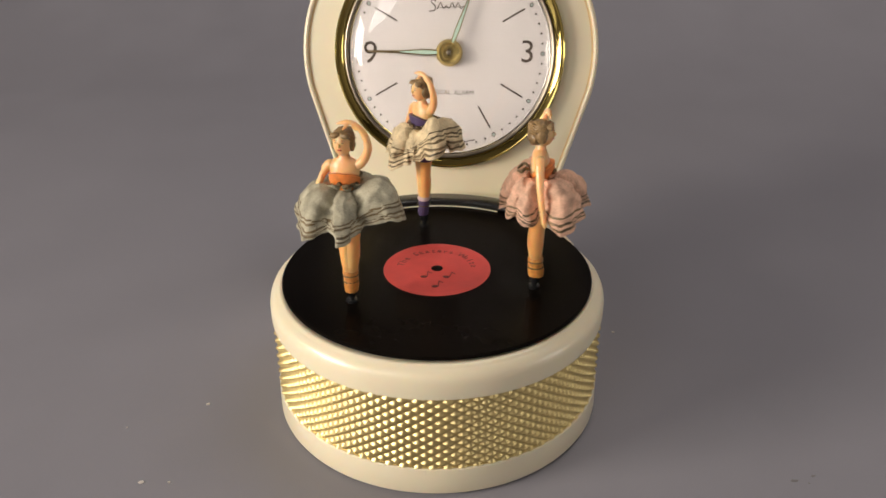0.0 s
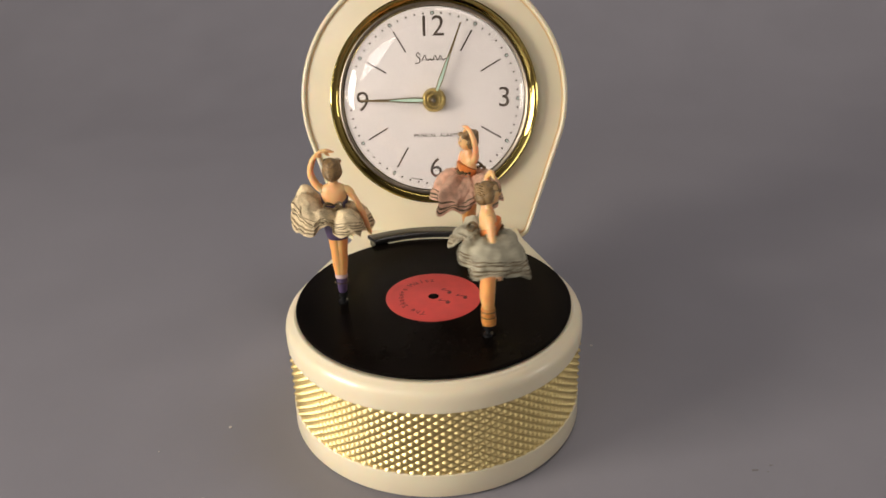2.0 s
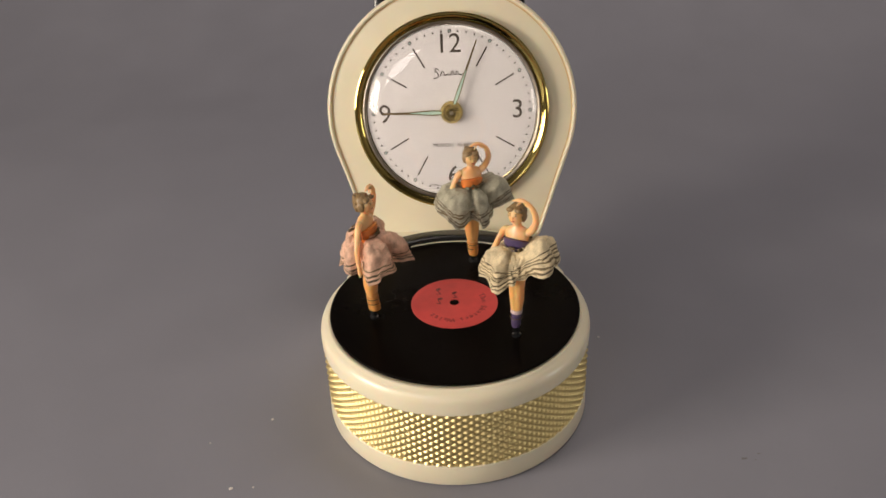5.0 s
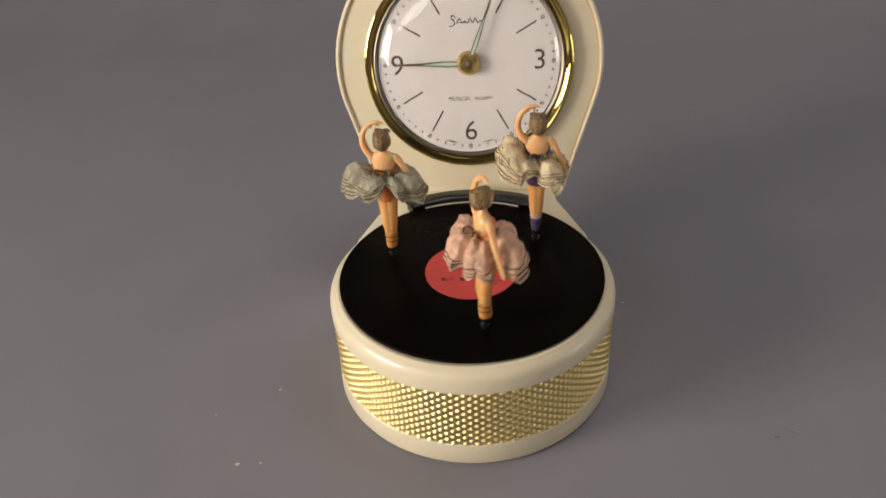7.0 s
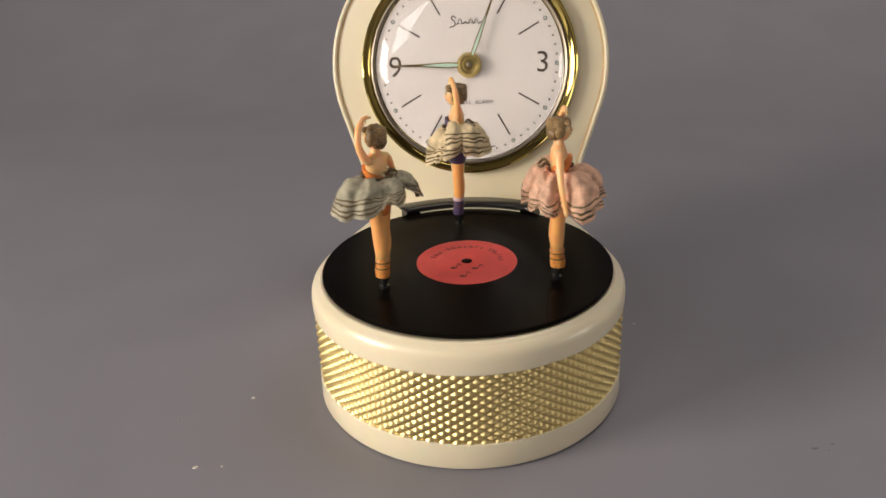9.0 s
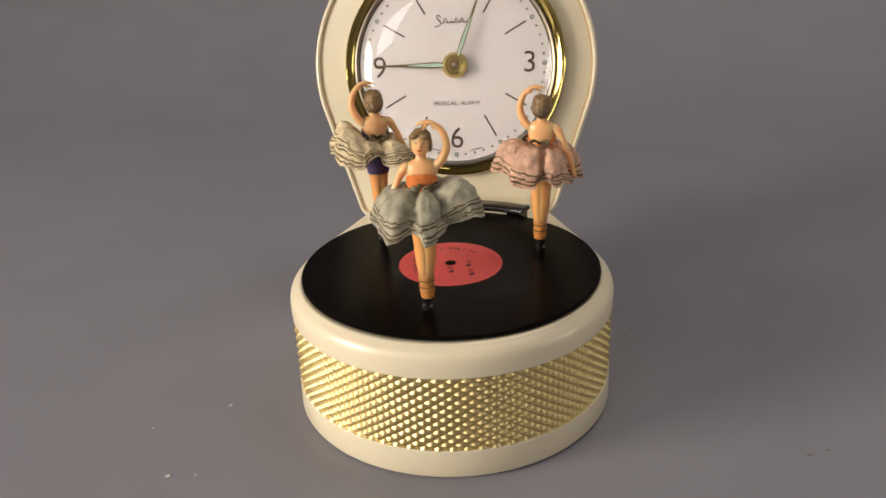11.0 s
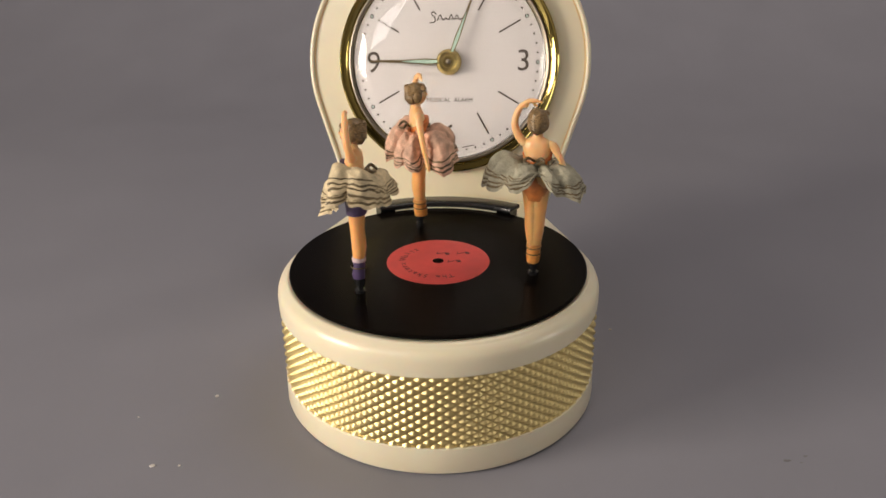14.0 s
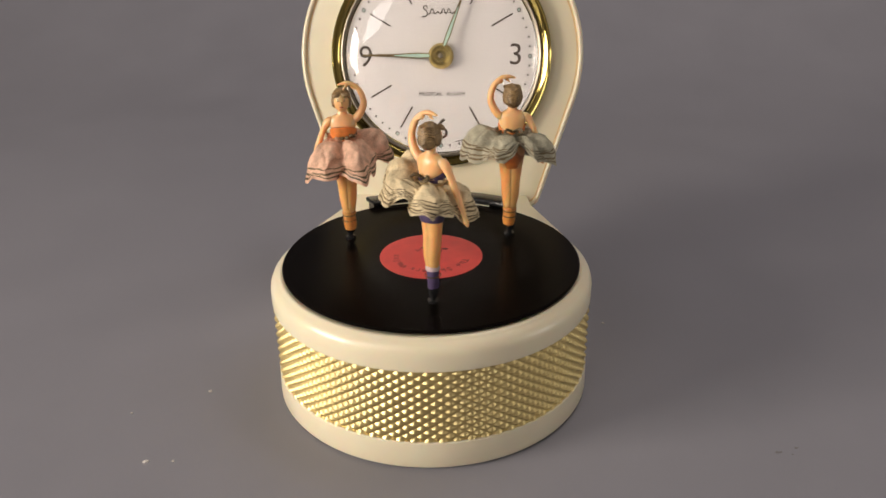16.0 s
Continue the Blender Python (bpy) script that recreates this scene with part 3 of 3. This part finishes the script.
    tube(bm, [(-0.0022, 0.0003, 0.0474), (-0.0037, 0.0002, 0.0482), (-0.0059, 0.0002, 0.0450), (-0.0077, 0.0000, 0.0406), (-0.0095, -0.0006, 0.0358), (-0.0109, -0.0014, 0.0314), (-0.0115, -0.0017, 0.0298), (-0.0119, -0.0020, 0.0284)],
         [0.0010, 0.0014, 0.0012, 0.0010, 0.0009, 0.0008, 0.0009, 0.0003], 10, SK)
    # the upper body is fuller than the legs
    for v in bm.verts:
        k = min(1, max(0, (v.co.z - 0.030) / 0.009))
        v.co.x *= 1 + (0.20 if v.co.x > -0.0062 else 0.12) * k + 0.05
        v.co.y *= 1 + 0.14 * k + 0.05
        if v.co.z > 0.0515 and abs(v.co.x) < 0.0052 and v.co.z < 0.0612:
            v.co.x, v.co.y, v.co.z = v.co.x * 0.87, v.co.y * 0.9, 0.0515 + (v.co.z - 0.0515) * 0.95
    # straps round the boots
    for zz in (0.0082, 0.0104) if not legwear else (0.0096,):
        loft(bm, [((0, -0.0001, zz - 0.00025), 0.00262, 0.0027), ((0, -0.0001, zz), 0.00275, 0.00285), ((0, -0.0001, zz + 0.00025), 0.00262, 0.0027)], 14, BR, caps=False)
    # frill at the waist
    frill = []
    for r0, z0 in ((0.0034, 0.0400), (0.0049, 0.0417), (0.0055, 0.0428)):
        frill.append([bm.verts.new(((r0 + 0.22 * r0 * math.sin(9 * a + 1.3 * math.sin(2 * a)) * (r0 - 0.0034) / 0.002) * math.cos(a), 0.86 * (r0 + 0.22 * r0 * math.sin(9 * a) * (r0 - 0.0034) / 0.002) * math.sin(a), z0 + 0.0006 * math.sin(5 * a + r0 * 900))) for a in (6.28318 * i / 90 for i in range(90))])
    for p, q in zip(frill, frill[1:]):
        for i in range(90):
            bm.faces.new((p[i], p[(i + 1) % 90], q[(i + 1) % 90], q[i])).material_index = CL
    # skirt: rings from the waist to the hem, billowing between deep pleats
    rng = random.Random(skirt_seed)
    ph = [rng.uniform(0, 6.283) for _ in range(12)]
    pleats = [(k * 6.283 / 7 + rng.uniform(-0.3, 0.3), rng.uniform(0.4, 1.0), rng.uniform(0.10, 0.20)) for k in range(7)]
    N, M = 260, 44
    knots = sorted((radians(a) % (2 * math.pi), r, z, p) for a, r, z, p in hem)

    def round_hem(a):
        """Reach, height and billow of the hem at the angle a."""
        a %= 2 * math.pi
        n = len(knots)
        k = max([i for i in range(n) if knots[i][0] <= a], default=n - 1)
        p, q, r, t = (knots[(k + i) % n] for i in (-1, 0, 1, 2))
        u = ((a - q[0]) % (2 * math.pi)) / ((r[0] - q[0]) % (2 * math.pi))
        return [0.0005 * (2 * q[i] + (r[i] - p[i]) * u + (2 * p[i] - 5 * q[i] + 4 * r[i] - t[i]) * u * u + (3 * q[i] - p[i] - 3 * r[i] + t[i]) * u ** 3) for i in (1, 2, 3)]

    def cloth(a, s):
        """a: angle round the body, s: 0 at the waist to 1 at the hem."""
        reach, low, rise = round_hem(a)
        cr = sum(d * math.exp(-(math.atan2(math.sin(a - c), math.cos(a - c)) / wd) ** 2) for c, d, wd in pleats)
        turn = math.sin(5 * a + ph[0] + 0.8 * math.sin(2 * a + ph[1])) + 0.5 * math.sin(9 * a + ph[2])
        turn = math.copysign(abs(turn / 1.5) ** 0.7, turn)
        reach += -0.0024 * cr + 0.0013 * turn
        low += 0.0010 * cr - 0.0013 * turn
        mid_r, mid_z = reach * 0.80, 0.0424 + rise - 0.0050 * cr + 0.0010 * turn
        u = 1 - s
        rad = u * u * 0.0034 + 2 * u * s * mid_r + s * s * reach
        z = u * u * 0.0410 + 2 * u * s * mid_z + s * s * low
        w = s ** 1.1
        p = Vector((math.cos(a) * 3, math.sin(a) * 3, s * 4 + skirt_seed))
        z += w * (0.0013 * noise.noise(p) + 0.0008 * noise.noise(p * 2.6) + 0.00010 * noise.noise(p * 11))
        rad += w * (0.0012 * noise.noise(p * 1.7 + Vector((7, 3, 1))) + 0.00012 * noise.noise(p * 11))
        side = 0.0020 * w * noise.noise(p * 1.4 + Vector((1, 9, 4)))
        return Vector((rad * math.cos(a) - side * math.sin(a), rad * math.sin(a) + side * math.cos(a), z))

    top, under = ([[bm.verts.new(cloth(2 * math.pi * i / N, j / M) - Vector((0, 0, d))) for i in range(N)] for j in range(M + 1)] for d in (0.0, 0.00045))
    for rings in (top, under):
        for j in range(M):
            for i in range(N):
                k = (i + 1) % N
                f = bm.faces.new((rings[j][i], rings[j][k], rings[j + 1][k], rings[j + 1][i]))
                f.material_index = BR if M - j in ((2, 4, 7) if tone == "pink" else (2, 4, 7, 9) if tone == "grey" else (2, 4, 7, 9, 12)) else CL
    for i in range(N):
        k = (i + 1) % N
        bm.faces.new((top[M][i], top[M][k], under[M][k], under[M][i])).material_index = CL
    # braid bow and little flowers at the waist
    for k in range(5):
        a = -math.pi / 2 + 0.5 + (k - 2) * 0.32 + rng.uniform(-0.1, 0.1)
        r = 0.0044 + rng.uniform(0, 0.0008)
        ball(bm, (r * math.cos(a), r * math.sin(a), 0.0430 + rng.uniform(-0.0006, 0.0006)), 0.0009, 0.0008, 0.0007, BR, 8, 6, 0.4)
    for s in (-1, 1):
        tube(bm, [(0.0, 0.0030, 0.0428), (0.0022 * s, 0.0048, 0.0444), (0.0032 * s, 0.0060, 0.0436), (0.0012 * s, 0.0072, 0.0432)], [0.0004, 0.0006, 0.0005, 0.0003], 6, BR)
    bmesh.ops.scale(bm, vec=(tall, tall, tall), verts=bm.verts[:])
    me_ob = finish("dancer_doll", bm, mats)
    return tagged(me_ob, label, "doll", group="dancing dolls on the record")


clock = music_base()
dial_head(clock)
disc = record()
doll_grey = dancer("grey", "plastic ballerina doll in grey-green cloth skirt and orange boots", 3, False,
                   [(-90, 13.5, 28, 2), (-125, 15, 29, 2), (180, 18, 31.5, 3), (145, 15.5, 33, 3), (95, 11.5, 38, 3), (60, 14.5, 35, 5), (20, 17.5, 33, 9), (-15, 18.5, 33.5, 7), (-50, 13, 30, 1)], 0.92)
doll_pink = dancer("pink", "plastic ballerina doll in dusty pink cloth skirt and orange boots", 8, False,
                   [(-90, 13.5, 30, 3), (-66, 17.5, 30, 4), (-118, 17, 29.5, 3), (-150, 15.5, 29, 2), (180, 9.5, 29.5, -2), (140, 13, 29.5, 2), (90, 12, 29.5, 3), (45, 15, 31, 5), (10, 17.5, 33, 7), (-30, 13, 29.5, 1)], 0.912)
doll_ivory = dancer("ivory", "plastic ballerina doll in ivory cloth skirt and purple socks", 5, True,
                    [(-90, 11, 28.5, 1), (-125, 13.5, 29, 1), (-155, 15.5, 31, 2), (180, 10.5, 31, -2), (140, 15.5, 34, 3), (90, 12, 36, 3), (45, 15.5, 36, 7), (15, 17.5, 36, 14), (-20, 16, 37, 15), (-50, 8.5, 31, 1)], 0.93)

# ---- movement ----
# seconds and the record's turn in degrees
TURN = [(0, -138.2), (0.5, -116.5), (1, -95.5), (1.5, -77), (2, -54.5), (2.5, -31.5), (3, -11.5), (3.5, 10.5), (4, 32.5), (4.5, 54.5), (5, 76), (5.5, 97.6), (6, 119),
        (6.5, 139.3), (7, 159), (7.5, 176.7), (8, 192), (8.5, 205.2), (9, 216.5), (9.5, 227), (10, 237.5), (10.5, 248.5), (11, 260.5), (11.5, 273.5), (12, 287), (12.5, 300.8), (13, 315.5),
        (13.5, 330.8), (14, 345.5), (14.5, 358.5), (15, 369), (15.5, 381), (16, 394.8)]
# seconds and where each doll faces, in degrees, 0 to the front; they swing to and fro as they dance
SPIN_GREY = [
    (0, -10), (0.1, -10), (0.2, -6), (0.3, -2), (0.4, 0), (0.5, 2), (0.6, 14), (0.7, 50), (0.8, 90), (0.9, 130), (1, 165), (1.1, 188), (1.2, 213), (1.3, 243), (1.4, 280),
    (1.5, 314), (1.6, 350), (1.7, 360), (1.8, 370), (1.9, 402), (2, 458), (2.1, 500), (2.2, 526), (2.3, 512), (2.4, 460), (2.5, 412), (2.6, 380), (2.7, 362), (2.8, 352),
    (2.9, 345), (3, 330), (3.2, 268), (3.6, 180), (4, 95), (4.3, 10), (4.65, -30), (5, 15), (5.3, 92), (5.4, 120), (5.5, 160), (5.6, 173), (5.7, 190), (5.8, 207),
    (5.9, 250), (6, 290), (6.1, 328), (6.2, 345), (6.3, 353), (6.4, 362), (6.5, 398), (6.6, 420), (6.7, 470), (6.8, 508), (6.9, 525), (7, 535), (7.1, 538), (7.2, 534),
    (7.3, 524), (7.4, 500), (7.5, 470), (7.6, 440), (7.7, 412), (7.8, 380), (7.9, 362), (8, 355), (8.2, 350), (8.4, 345), (8.6, 330), (9, 240), (9.4, 130), (9.8, 30),
    (10.2, -30), (10.5, -25), (10.8, -10), (11, 0), (11.2, 5), (11.4, 15), (11.5, 56), (11.6, 78), (11.7, 92), (11.8, 120), (11.9, 145), (12, 165), (12.1, 180), (12.2, 190),
    (12.3, 200), (12.4, 215), (12.5, 240), (12.6, 272), (12.7, 290), (12.8, 320), (12.9, 342), (13, 345), (13.1, 325), (13.2, 300), (13.3, 280), (13.4, 255), (13.5, 230),
    (13.6, 210), (13.7, 197), (13.8, 187), (13.9, 176), (14, 168), (14.1, 150), (14.2, 125), (14.3, 100), (14.4, 75), (14.5, 50), (14.7, 15), (14.9, -5), (15, -15),
    (15.2, -35), (15.4, -62), (15.5, -80), (15.6, -100), (15.8, -148), (16, -175),
]
SPIN_PINK = [
    (0, 88), (0.1, 60), (0.2, 32), (0.3, 14), (0.4, 0), (0.5, -20), (0.6, -60), (0.7, -102), (0.8, -148), (0.9, -170), (1, -180), (1.1, -195), (1.2, -235), (1.3, -265),
    (1.4, -305), (1.5, -340), (1.6, -352), (1.7, -362), (1.8, -385), (1.9, -415), (2, -425), (2.1, -415), (2.2, -390), (2.3, -372), (2.4, -360), (2.5, -352), (2.6, -340),
    (2.7, -315), (2.8, -272), (2.9, -240), (3, -210), (3.2, -180), (3.5, -100), (3.9, 0), (4.3, 85), (4.6, 108), (5, 70), (5.3, 20), (5.4, 10), (5.5, 2), (5.6, -4),
    (5.7, -22), (5.8, -58), (5.9, -76), (6, -70), (6.1, -36), (6.2, -10), (6.3, -2), (6.4, 2), (6.5, 6), (6.6, 16), (6.7, 36), (6.8, 62), (6.9, 90), (7, 116), (7.1, 145),
    (7.2, 163), (7.3, 175), (7.4, 184), (7.5, 192), (7.6, 210), (7.7, 240), (7.8, 264), (7.9, 288), (8, 305), (8.1, 300), (8.2, 280), (8.4, 222), (8.5, 203), (8.6, 190),
    (9, 90), (9.4, -20), (9.7, -55), (10.1, 30), (10.5, 148), (10.8, 170), (11, 170), (11.2, 160), (11.3, 150), (11.4, 133), (11.5, 102), (11.6, 70), (11.7, 42), (11.8, 22),
    (11.9, 10), (12, 4), (12.1, -2), (12.2, -10), (12.3, -22), (12.4, -42), (12.5, -70), (12.6, -80), (12.7, -75), (12.8, -62), (12.9, -50), (13, -38), (13.1, -20),
    (13.2, -6), (13.3, 0), (13.4, 5), (13.5, 12), (13.6, 25), (13.7, 42), (13.8, 65), (13.9, 86), (14, 105), (14.1, 122), (14.2, 140), (14.3, 154), (14.4, 165), (14.5, 174),
    (14.7, 193), (14.8, 220), (14.9, 250), (15, 275), (15.2, 312), (15.4, 340), (15.6, 354), (15.8, 360), (16, 368),
]
SPIN_IVORY = [
    (0, -410), (0.1, -388), (0.2, -360), (0.3, -340), (0.4, -315), (0.5, -288), (0.6, -248), (0.7, -212), (0.8, -195), (0.9, -178), (1, -158), (1.1, -120), (1.2, -88),
    (1.3, -48), (1.4, -26), (1.5, -32), (1.6, -58), (1.7, -82), (1.8, -112), (1.9, -152), (2, -178), (2.1, -193), (2.2, -210), (2.3, -250), (2.4, -298), (2.5, -332),
    (2.6, -352), (2.7, -368), (2.8, -400), (2.9, -442), (3, -495), (3.2, -538), (3.7, -640), (4, -612), (4.6, -430), (4.95, -388), (5.3, -430), (5.4, -450), (5.5, -482),
    (5.6, -520), (5.7, -540), (5.8, -568), (5.9, -590), (6, -630), (6.1, -668), (6.2, -694), (6.3, -708), (6.4, -722), (6.5, -750), (6.6, -780), (6.7, -812), (6.8, -852),
    (6.9, -884), (7, -900), (7.1, -908), (7.2, -930), (7.3, -958), (7.4, -1000), (7.5, -1020), (7.6, -1042), (7.7, -1062), (7.8, -1058), (7.9, -1038), (8, -1005),
    (8.1, -985), (8.2, -968), (8.4, -922), (8.6, -898), (9, -800), (9.4, -720), (9.7, -700), (10.1, -790), (10.5, -872), (10.7, -888), (10.8, -885), (11, -880),
    (11.1, -875), (11.2, -865), (11.3, -847), (11.4, -832), (11.5, -808), (11.6, -780), (11.7, -765), (11.8, -761), (11.9, -772), (12, -793), (12.1, -808), (12.2, -840),
    (12.3, -868), (12.4, -888), (12.5, -900), (12.6, -908), (12.7, -920), (12.8, -936), (12.9, -956), (13, -985), (13.1, -1008), (13.2, -1040), (13.3, -1056), (13.4, -1070),
    (13.5, -1080), (13.6, -1095), (13.7, -1111), (13.8, -1130), (13.9, -1150), (14, -1170), (14.1, -1192), (14.2, -1218), (14.3, -1233), (14.4, -1232), (14.5, -1215),
    (14.7, -1170), (14.8, -1142), (14.9, -1120), (15, -1105), (15.2, -1080), (15.4, -1050), (15.5, -1030), (15.6, -1010), (15.8, -970), (16, -935),
]


def at(table, t):
    """A smooth value between the rows of a table."""
    i = max(k for k in range(len(table)) if table[k][0] <= t + 1e-6)
    i = min(i, len(table) - 2)
    (ta, va), (tb, vb) = ((table[k][0], table[k][1]) for k in (i, i + 1))
    sa = (vb - table[max(i - 1, 0)][1]) / (tb - table[max(i - 1, 0)][0])
    j = min(i + 2, len(table) - 1)
    sb = (table[j][1] - va) / (table[j][0] - ta)
    h, u = tb - ta, (t - ta) / (tb - ta)
    return (2 * u ** 3 - 3 * u * u + 1) * va + (u ** 3 - 2 * u * u + u) * h * sa + (3 * u * u - 2 * u ** 3) * vb + (u ** 3 - u * u) * h * sb


def motions():
    # the dolls stand on their pins and lean a little inwards as they go round
    times = [0.1 * k for k in range(161)]
    walk(disc, [(t, pose(0, 0, 0, 0, 0, at(TURN, t) + 138.2)) for t in times])
    for ob, off, spin in ((doll_grey, 0, SPIN_GREY), (doll_pink, 120, SPIN_PINK), (doll_ivory, 240, SPIN_IVORY)):
        rows = []
        for t in times:
            a = radians(at(TURN, t) + off)
            rows.append((t, pose(0.0330 * math.cos(a), 0.0330 * math.sin(a), ZR) @ pose(0, 0, 0, 3.0 * math.sin(a), 0, 0) @ pose(0, 0, 0, 0, 0, at(spin, t))))
        walk(ob, rows)


motions()
